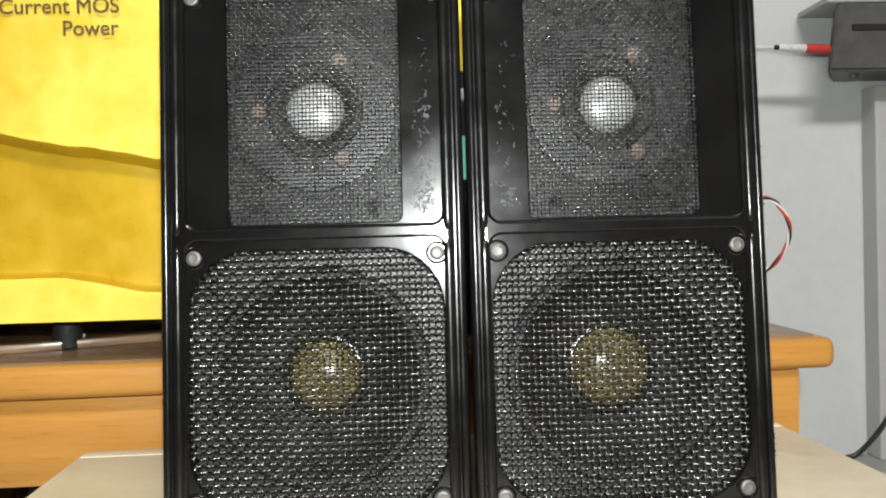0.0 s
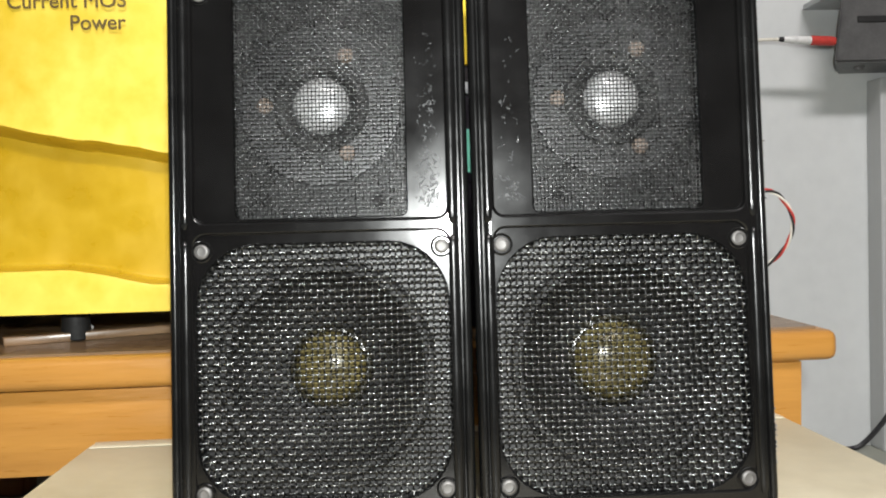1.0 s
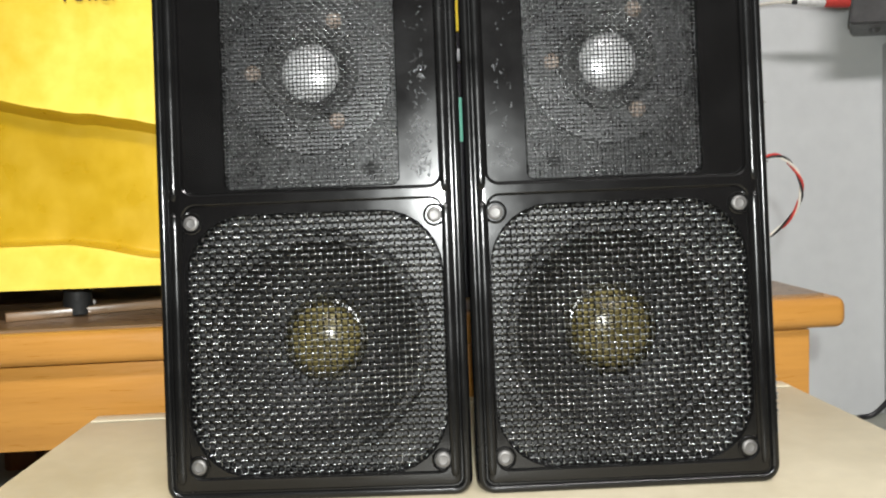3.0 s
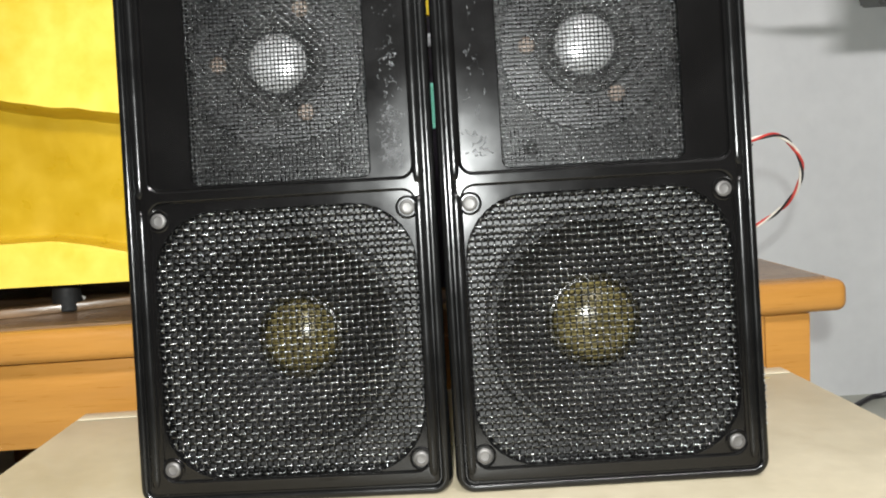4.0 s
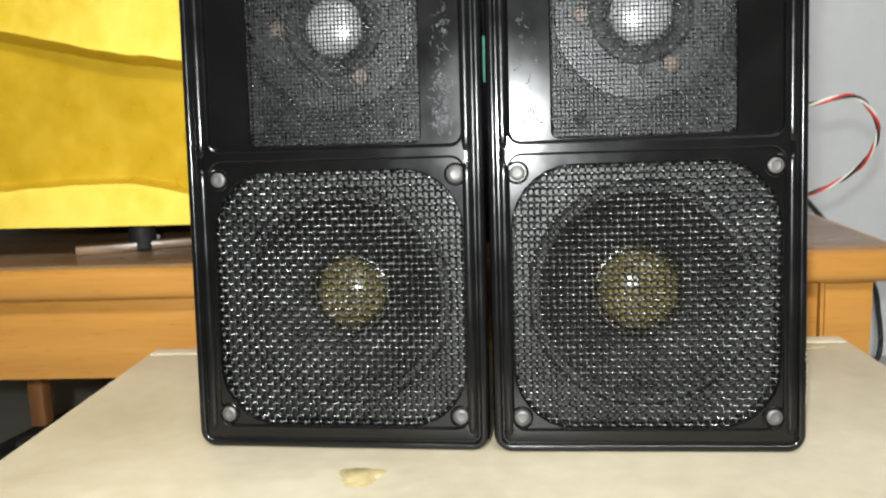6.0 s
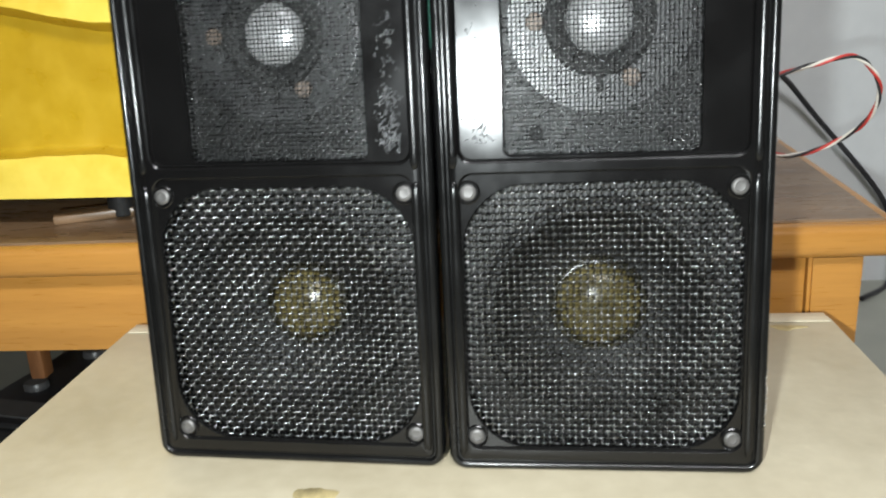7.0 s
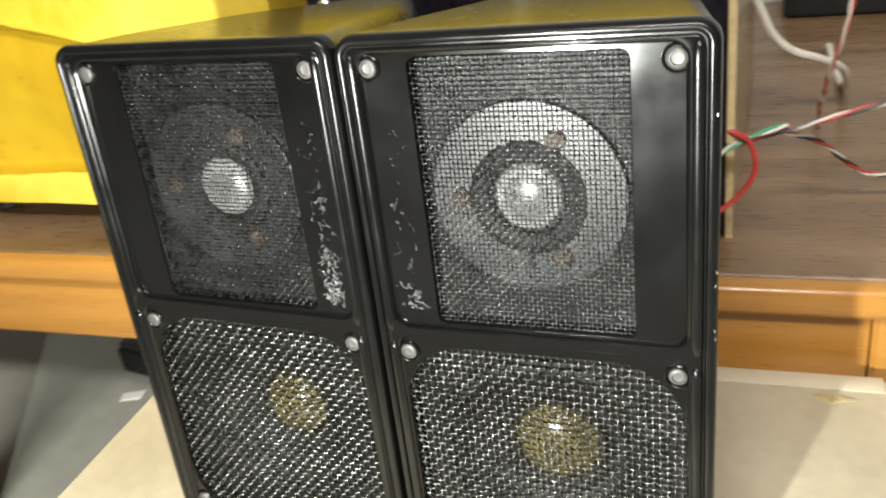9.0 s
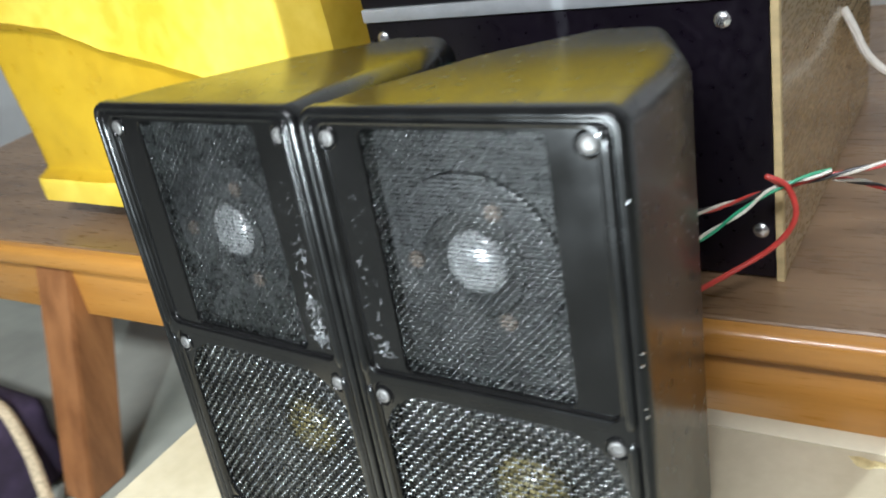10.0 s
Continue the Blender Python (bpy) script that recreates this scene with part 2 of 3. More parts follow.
# ---------------------------------------------------------------- the bench behind
def make_bench():
    b = empty("wooden_bench", pose(0, 0, FLOOR_Z, 0, 0, 2.3), "orange varnished wooden bench with a brown top", "bench")
    dz = -FLOOR_Z
    x0, x1, y0, y1, zt = -0.86, 0.2555, 0.1714, 0.785, 0.0485
    def square(bm):
        """The right end runs a little out of square with the front."""
        for v in bm.verts:
            if v.co.x > 0.2:
                v.co.x += 0.055 * (v.co.y - y0)
        return bm
    bm = bmesh.new()
    box(bm, (x0, y0, zt - 0.021 + dz), (x1, y1, zt - 0.0015 + dz), 0.006, 4)
    square(bm)
    part("edge_frame", bm, M_WOOD, b, "orange rounded solid-wood edge", True)
    bm = bmesh.new()
    box(bm, (x0 + 0.012, y0 + 0.010, zt - 0.006 + dz), (x1 - 0.010, y1 - 0.004, zt + dz), 0.001, 1)
    square(bm)
    part("benchtop", bm, M_TOP, b, "dull brown veneered top")
    bm = bmesh.new()
    box(bm, (x0 + 0.14, y0 + 0.013, -0.0262 + dz), (0.2045, y0 + 0.032, zt - 0.0222 + dz), 0.0015, 2)
    part("apron", bm, M_WOOD, b, "", True)
    bm = bmesh.new()
    box(bm, (x0 + 0.14, y1 - 0.05, -0.0265 + dz), (0.2045, y1 - 0.03, zt - 0.0205 + dz), 0.0015, 2)
    part("apron", bm, M_WOOD, b, "", True)
    bm = bmesh.new()
    box(bm, (0.210, y0 + 0.046, -0.0265 + dz), (0.228, y1 - 0.052, zt - 0.0205 + dz), 0.0015, 2)
    part("apron", bm, M_WOOD, b, "", True)
    for lx, ly, dx, dy in ((0.2203, y0 + 0.024, 0, 0), (0.2203, y1 - 0.03, 0, 0), (-0.485, y0 + 0.034, -0.012, -0.072), (-0.485, y1 - 0.03, -0.012, 0.0)):
        bm = bmesh.new()
        s, e = (0.0155, 0.013) if lx > 0 else (0.024, 0.021)
        top = [bm.verts.new((lx + sx * s, ly + sy * s, zt - 0.0205 + dz)) for sx, sy in ((-1, -1), (1, -1), (1, 1), (-1, 1))]
        bot = [bm.verts.new((lx + dx + sx * e, ly + dy + sy * e, 0)) for sx, sy in ((-1, -1), (1, -1), (1, 1), (-1, 1))]
        bridge(bm, top, bot)
        bm.faces.new(top)
        bm.faces.new(bot)
        bmesh.ops.bevel(bm, geom=list(bm.edges), offset=0.002, segments=2, affect="EDGES")
        part("leg", bm, M_WOOD if lx > 0 else M_LEG, b, "", True)
    bm = bmesh.new()
    box(bm, (-0.372, 0.31, -0.105 + dz), (-0.359, 0.325, zt - 0.0205 + dz), 0.002, 2)
    part("support_block", bm, M_LEG, b, "reddish-brown wooden block under the top", True)
    return b


make_bench()

# ---------------------------------------------------------------- the stool in front
def make_stool():
    s = empty("low_stool", pose(0, -0.002, FLOOR_Z, 0, 0, 2.0), "low stool with a scuffed cream laminated board top", "stool")
    dz = -FLOOR_Z + BASE
    bm = bmesh.new()
    outline = rr_loop(0.003, 0.0, 0.418, 0.30, 0.004, 5)
    loops = []
    for inset, z in ((0.0015, -0.018), (0, -0.0165), (0, -0.0015), (0.0012, 0.0)):
        loops.append([bm.verts.new((0.003 + (x - 0.003) * (1 - inset / 0.2), 0.0195 + y * (1 - inset / 0.15), z + dz)) for x, y in outline])
    for a, c in zip(loops, loops[1:]):
        bridge(bm, a, c)
    bm.faces.new(loops[0])
    bm.faces.new(loops[-1])
    board = part("seat_board", bm, M_BOARD, s, "cream laminated board, faintly stained", True)
    bm = bmesh.new()
    box(bm, (-0.203, 0.1565, dz + 0.0003), (0.209, 0.1692, dz + 0.0012), 0.0004, 2)
    part("edge_strip", bm, M_LIP, s, "pale edging strip", True)
    for k, (cx, cy, rx, ry) in enumerate(((-0.047, -0.0195, 0.0095, 0.0095), (0.183, 0.1495, 0.010, 0.0035))):
        bm = bmesh.new()
        rnd = random.Random(4 + k)
        ring_pts = []
        for i in range(26):
            a = 2 * math.pi * i / 26
            q = 1 + 0.35 * (rnd.random() - 0.5) + 0.25 * math.sin(3 * a + k)
            ring_pts.append((cx + rx * q * math.cos(a), cy + ry * q * math.sin(a)))
        lo = [bm.verts.new((x, y, dz - 0.0002)) for x, y in ring_pts]
        hi = [bm.verts.new((cx + (x - cx) * 0.8, cy + (y - cy) * 0.8, dz + 0.0005)) for x, y in ring_pts]
        bridge(bm, lo, hi)
        bm.faces.new(hi)
        part("glue_stain", bm, M_STAIN, s, "dried brown glue stain", True)
    for lx in (-0.16, 0.165):
        for ly in (-0.11, 0.12):
            bm = bmesh.new()
            box(bm, (lx - 0.014, ly - 0.014, 0), (lx + 0.014, ly + 0.014, dz - 0.018), 0.002, 2)
            part("leg", bm, M_LEG, s, "", True)
    return s


make_stool()

# ---------------------------------------------------------------- loudspeakers
H = 0.2362
TAN = math.tan(radians(4.0))


def weave(cx, cz, w, h, r, px, pz, rad, rad_x, amp, amp_z, y0, sides, sub):
    """Plain-woven wire mesh filling a rounded rectangle, slightly uneven as hand-cut mesh is."""
    bm = bmesh.new()
    rnd = random.Random(11)
    def reach(t, half, other):
        """How far a wire runs at a distance t from the middle line."""
        k = abs(t) - (half - r)
        return other - (r - math.sqrt(max(r * r - k * k, 0.0)) if k > 0 else 0.0)
    def wire(pts, a, b, rad):
        prev = None
        for q in pts:
            lp = [bm.verts.new(q + rad * (math.cos(2 * math.pi * k / sides) * a + math.sin(2 * math.pi * k / sides) * b)) for k in range(sides)]
            if prev:
                bridge(bm, prev, lp)
            prev = lp
    X, Y, Z = Vector((1, 0, 0)), Vector((0, 1, 0)), Vector((0, 0, 1))
    nx, nz = int(w / px), int(h / pz)
    for i in range(nx + 1):
        x = (i - nx / 2) * px
        e = reach(x, w / 2, h / 2)
        js = [j for j in range(nz + 1) if abs((j - nz / 2) * pz) < e]
        if len(js) < 2:
            continue
        wob = rnd.uniform(-0.06, 0.06) * px
        pts = [Vector((cx + x + wob, y0, cz - e))]
        for j in js:
            sign = 1 if (i + j) % 2 else -1
            jit = rnd.uniform(-0.03, 0.03) * px
            for k in range(sub):
                u = k / sub
                if u and j == js[-1]:
                    break
                crimp = max(-1.0, min(1.0, 1.25 * math.cos(math.pi * u)))
                pts.append(Vector((cx + x + wob + jit, y0 + amp_z * sign * crimp, cz + (j + u - nz / 2) * pz)))
        pts.append(Vector((cx + x + wob, y0, cz + e)))
        wire(pts, X, Y, rad)
    for j in range(nz + 1):
        z = (j - nz / 2) * pz
        e = reach(z, h / 2, w / 2)
        wob = rnd.uniform(-0.06, 0.06) * pz
        ks = [i for i in range(nx + 1) if abs((i - nx / 2) * px) < e]
        if len(ks) < 2:
            continue
        pts = [Vector((cx - e, y0, cz + z + wob))]
        for i in ks:
            sign = 1 if (i + j) % 2 else -1
            jit = rnd.uniform(-0.03, 0.03) * pz
            for k in range(sub):
                u = k / sub
                if u and i == ks[-1]:
                    break
                crimp = max(-1.0, min(1.0, 1.25 * math.cos(math.pi * u)))
                pts.append(Vector((cx + (i + u - nx / 2) * px, y0 - amp * sign * crimp, cz + z + wob + jit)))
        pts.append(Vector((cx + e, y0, cz + z + wob)))
        wire(pts, Z, Y, rad_x)
    return bm


def make_speaker(m, W, off, cap):
    """One of a handed pair, W wide over the rim, whose rim and cabinet sit off to one side of the grilles, with a dust cap of radius cap."""
    sp = empty("loudspeaker", m, "small glossy black two-way loudspeaker with steel mesh grilles", "loudspeaker", "pair of loudspeakers")
    cz = BASE + H / 2
    # cabinet, tapering to the back
    bm = bmesh.new()
    rows = []
    for y, hw, top, r in ((0.005, 0.0615, 0.2320, 0.007), (0.03, 0.0592, 0.2312, 0.010), (0.098, 0.0500, 0.2264, 0.012), (0.106, 0.0470, 0.2258, 0.012), (0.160, 0.0240, 0.2215, 0.012), (0.167, 0.0195, 0.2180, 0.010)):
        bot = BASE + y * TAN + 0.0002
        rows.append(add_loop(bm, rr_loop(off, (top + bot) / 2, 2 * hw, top - bot, r, 6), y))
    for a, b in zip(rows, rows[1:]):
        bridge(bm, a, b)
    bm.faces.new(rows[-1])
    part("cabinet", bm, M_BODY, sp, "tapered black lacquered cabinet", True)
    # front frame: rim, cross bar, two pockets
    bm = bmesh.new()
    _, inner = ring(bm, off, cz, W, H, 0.0075, ((0, 0.006), (0, 0.0026), (0.0003, 0.0014), (0.0009, 0.0004), (0.0018, -0.0002), (0.0027, -0.0003), (0.0034, 0.0001), (0.0039, 0.0010), (0.0044, 0.0010), (0.0048, 0.0003), (0.0052, 0.0)), 8)
    rim_faces = len(bm.faces)
    pk_u = (0, 0.17485, 0.1086, 0.1047, 0.006)
    pk_l = (0, 0.0624, 0.1086, 0.1136, 0.006)
    up = add_loop(bm, rr_loop(*pk_u, 7), 0.0)
    lo = add_loop(bm, rr_loop(*pk_l, 7), 0.0)
    edges = []
    for lp in (inner, up, lo):
        for i in range(len(lp)):
            e = bm.edges.get((lp[i], lp[(i + 1) % len(lp)])) or bm.edges.new((lp[i], lp[(i + 1) % len(lp)]))
            edges.append(e)
    bmesh.ops.triangle_fill(bm, use_beauty=True, use_dissolve=False, edges=edges)
    bm.faces.ensure_lookup_table()
    for f in bm.faces[:rim_faces]:
        f.material_index = 1
    part("front_frame", bm, M_BLACK, sp, "glossy black moulded front frame with a double rim", True).data.materials.append(M_RIM)
    # half-round beads down both sides
    for sx in (-1, 1):
        for z0, z1 in ((0.004, 0.1165), (0.1205, 0.2265)):
            bm = bmesh.new()
            prev = None
            for k in range(19):
                v = k / 18
                z = z0 + (z1 - z0) * (0.5 - 0.5 * math.cos(math.pi * v))
                end = max(0.06, math.sqrt(max(0.0, 1 - max(0.0, 1 - min(z - z0, z1 - z) / 0.0032) ** 2)))
                lp = [bm.verts.new((off + sx * 0.0561 - 0.0019 * end * math.cos(math.pi * q / 8), 0.0003 - 0.0014 * end * math.sin(math.pi * q / 8), z)) for q in range(9)]
                if prev:
                    for a, b in zip(range(8), range(1, 9)):
                        bm.faces.new((prev[a], prev[b], lp[b], lp[a]))
                prev = lp
            part("rim_bead", bm, M_RIM, sp, "", "all")
    # upper panel
    bm = bmesh.new()
    a, _ = ring(bm, 0, 0.17485, 0.1086, 0.1047, 0.006, ((0, 0.0), (0.0007, 0.0004), (0.0010, 0.0016), (0.0016, 0.0021)), 7)
    _, b = ring(bm, 0, 0.17485, 0.1086, 0.1047, 0.006, ((0.0016, 0.0021), (0.0017, 0.0021)), 7)
    g = add_loop(bm, rr_loop(0, 0.1745, 0.0732, 0.1002, 0.0035, 7), 0.0021)
    g2 = add_loop(bm, rr_loop(0, 0.1745, 0.0724, 0.0994, 0.0032, 7), 0.0027)
    g3 = add_loop(bm, rr_loop(0, 0.1745, 0.0722, 0.0992, 0.0031, 7), 0.0090)
    for p, q in ((b, g), (g, g2), (g2, g3)):
        bridge(bm, p, q)
    part("upper_panel", bm, M_BLACK, sp, "glossy black sunken panel, scuffed and speckled", True)
    # lower panel with its rounded opening
    bm = bmesh.new()
    _, b = ring(bm, 0, 0.0624, 0.1086, 0.1136, 0.006, ((0, 0.0), (0.0005, 0.0004), (0.0008, 0.0012), (0.0010, 0.0014)), 7)
    loops = [add_loop(bm, rr_loop(0, 0.0602, w, h, r, 7), y) for w, h, r, y in ((0.1064, 0.1086, 0.0255, 0.0014), (0.1060, 0.1080, 0.0252, 0.0018), (0.1054, 0.1074, 0.0250, 0.0026), (0.1052, 0.1072, 0.0250, 0.0110))]
    for p, q in zip([b] + loops, loops):
        bridge(bm, p, q)
    part("lower_panel", bm, M_BLACK, sp, "", True)
    # woofer
    bm = bmesh.new()
    fl = add_loop(bm, rr_loop(0, 0.0602, 0.1050, 0.1070, 0.0250, 11), 0.011)
    rim = [bm.verts.new((0.0475 * math.cos(a), 0.0110, 0.0602 + 0.0475 * math.sin(a))) for a in [math.atan2(v.co.z - 0.0602, v.co.x) for v in fl]]
    bridge(bm, fl, rim)
    part("woofer_flange", bm, M_BASKET, sp, "dull black flange in the corners", True)
    bm = bmesh.new()
    fl = add_loop(bm, [(0.0475 * math.cos(2 * math.pi * k / 48), 0.0602 + 0.0475 * math.sin(2 * math.pi * k / 48)) for k in range(48)], 0.0112)
    prev = fl
    for rad, y in ((0.0455, 0.0095), (0.0425, 0.0095), (0.041, 0.012), (0.030, 0.020), (0.0165, 0.027)):
        lp = []
        for v in fl:
            a = math.atan2(v.co.z - 0.0602, v.co.x)
            lp.append(bm.verts.new((rad * math.cos(a), y, 0.0602 + rad * math.sin(a))))
        bridge(bm, prev, lp)
        prev = lp
    part("woofer_cone", bm, M_CONE, sp, "black paper cone with a rolled surround", True)
    bm = bmesh.new()
    lathe(bm, 0, 0.0602, [(cap, 0.0265)] + [(cap * math.cos(a), 0.0250 - 0.0090 * math.sin(a)) for a in [radians(q) for q in (5, 20, 35, 50, 65, 78, 86)]], 36)
    part("dust_cap", bm, M_CAP, sp, "olive-beige rounded dust cap", True)
    bm = bmesh.new()
    lathe(bm, 0, 0.0602, [(cap + 0.0030, 0.0258), (cap + 0.0027, 0.0234), (cap + 0.0017, 0.0220), (cap + 0.0007, 0.0218), (cap - 0.0001, 0.0228), (cap - 0.0004, 0.0246)], 36, False)
    part("glue_ring", bm, M_GLUE, sp, "dark glossy glue ring round the dust cap", True)
    bm = weave(0, 0.0602, 0.1055, 0.1075, 0.025, 0.00258, 0.00272, 0.00031, 0.00041, 0.00034, 0.00072, 0.0038, 6, 4)
    part("woofer_grille", bm, M_MESH, sp, "coarse woven black wire grille, dusty", "all", False)
    # tweeter
    bm = bmesh.new()
    box(bm, (-0.0362, 0.0090, 0.1248), (0.0362, 0.0105, 0.2242))
    part("tweeter_plate", bm, M_BASKET, sp)
    bm = bmesh.new()
    lathe(bm, 0, 0.1735, [(0.0345, 0.0092), (0.0345, 0.0075), (0.0343, 0.0071), (0.0340, 0.0070), (0.0338, 0.0070), (0.0209, 0.0070), (0.0207, 0.0070), (0.0200, 0.0078)], 48, False)
    part("tweeter_flange", bm, M_FLANGE, sp, "satin dark round tweeter flange", True)
    bm = bmesh.new()
    lathe(bm, 0, 0.1735, [(0.0128, 0.0090)] + [(0.0122 * math.cos(a), 0.0094 - 0.0044 * math.sin(a)) for a in [radians(q) for q in (0, 15, 30, 45, 60, 74, 85)]], 36)
    part("tweeter_dome", bm, M_DOME, sp, "grey tweeter dome", True)
    bm = bmesh.new()
    lathe(bm, 0, 0.1735, [(0.0202, 0.0088), (0.0202, 0.0068), (0.0190, 0.0062), (0.0160, 0.0066), (0.0138, 0.0078), (0.0128, 0.0086)], 48, False)
    part("tweeter_ring", bm, M_DARK, sp, "matt black ring round the dome", True)
    for a in (62, 180, -62):
        bm = bmesh.new()
        lathe(bm, 0.0238 * math.cos(radians(a)), 0.1735 + 0.0238 * math.sin(radians(a)), [(0.0034, 0.0070), (0.0034, 0.0060), (0.0028, 0.0055)], 16)
        part("flange_screw", bm, M_FSCREW, sp, "", True)
    bm = bmesh.new()
    box(bm, (-0.0012, 0.0062, 0.1475), (0.0012, 0.0070, 0.1560), 0.0003, 1)
    part("terminal_slot", bm, M_DARK, sp)
    for x in (-0.024, 0.024):
        bm = bmesh.new()
        lathe(bm, x, 0.1322, [(0.0030, 0.0090), (0.0030, 0.0080), (0.0020, 0.0080), (0.0018, 0.0088)], 14)
        part("plate_hole", bm, M_DARK, sp)
    bm = weave(0, 0.1745, 0.0722, 0.0990, 0.0032, 0.00162, 0.00166, 0.00022, 0.00025, 0.00017, 0.00031, 0.0037, 5, 2)
    part("tweeter_grille", bm, M_FINE, sp, "fine woven black wire grille, dusty", "all", False)
    # six screws in dished seats
    for x in (-0.0503, 0.0503):
        for z in (0.011, 0.1115, 0.2210):
            y0 = 0.0014 if z < 0.15 else 0.0021
            bm = bmesh.new()
            lathe(bm, x, z, [(0.0048, y0 + 0.0002), (0.0047, y0 - 0.0005), (0.0043, y0 - 0.0008), (0.0038, y0 - 0.0004), (0.0036, y0 + 0.0004)], 22)
            seat = part("screw_seat", bm, M_BLACK, sp, "", True)
            bm = bmesh.new()
            lathe(bm, x, z, [(0.0031, y0 + 0.0004), (0.0031, y0 - 0.0007), (0.0027, y0 - 0.0011), (0.0021, y0 - 0.0012), (0.0019, y0 - 0.0005), (0.0010, y0 - 0.0004)], 20)
            part("screw_head", bm, M_SCREW, seat, "dull grey flat screw head", True)
    return sp


right_speaker = make_speaker(pose(0.0673, 0.0003, 0.0, -4.0, 0, 0), 0.1248, 0.0004, 0.0174)
left_speaker = make_speaker(pose(-0.0586, 0.0037, 0.0, -4.0, 0, -2.3), 0.1262, -0.0010, 0.0157)

def add_flakes(sp, side, seed, count):
    """Branching chains of lifted lacquer on the strip beside the upper grille, thicker towards the bottom."""
    bm = bmesh.new()
    rnd = random.Random(seed)
    spots = []
    while len(spots) < count:
        u = rnd.random() ** 1.9
        x, z = 0.0455 + rnd.gauss(0, 0.0022), 0.1300 + 0.074 * u
        a = rnd.uniform(0.6, 2.5)
        for _ in range(rnd.randint(1, 3 + int(11 * (1 - u) ** 1.5))):
            spots.append((x, z, a, u))
            a += rnd.gauss(0, 1.5)
            x, z = x + 0.00058 * math.cos(a), z + 0.00072 * math.sin(a)
            if not 0.0392 < x < 0.0508 or not 0.1265 < z < 0.2120:
                break
    for x, z, a, u in spots:
        x *= side
        size = rnd.uniform(0.00012, 0.00050) * (1.0 if u < 0.6 else 0.8)
        n = rnd.choice((5, 6, 7))
        ca, sa = side * math.cos(a), math.sin(a)
        pts = []
        for k in range(n):
            w = 2 * math.pi * k / n
            p, q = 1.5 * size * rnd.uniform(0.5, 1.3) * math.cos(w), 0.75 * size * rnd.uniform(0.5, 1.3) * math.sin(w)
            pts.append((x + p * ca - q * sa, z + p * sa + q * ca))
        lo = add_loop(bm, pts, 0.00215)
        top = bm.verts.new((x + rnd.uniform(-0.4, 0.4) * size, 0.0021 - size * rnd.uniform(0.2, 0.6), z + rnd.uniform(-0.4, 0.4) * size))
        for k in range(n):
            bm.faces.new((lo[k], lo[(k + 1) % n], top))
    part("flaked_lacquer", bm, M_FLAKE, sp, "lifted greyish flakes of lacquer")["kind"] = "stuff"


def add_scratches(sp):
    """Small bare nicks on the outer edge, most of them low down."""
    rnd = random.Random(5)
    bm = bmesh.new()
    for z in [0.017 + 0.0022 * k for k in range(11)] + [0.128, 0.1315, 0.147, 0.152, 0.2035]:
        z += rnd.uniform(-0.0006, 0.0006)
        x = 0.0622 - rnd.uniform(0, 0.0005)
        box(bm, (x, -0.0001, z), (x + rnd.uniform(0.0003, 0.0006), 0.0013, z + rnd.uniform(0.0004, 0.0012)))
    part("edge_wear", bm, M_STEEL, sp, "bare bright nicks in the lacquered edge")["kind"] = "stuff"


add_scratches(right_speaker)
add_flakes(left_speaker, 1, 21, 820)
add_flakes(right_speaker, -1, 22, 210)

# ---------------------------------------------------------------- things on the bench
BT, BAG_Z = 0.0485, 0.0487


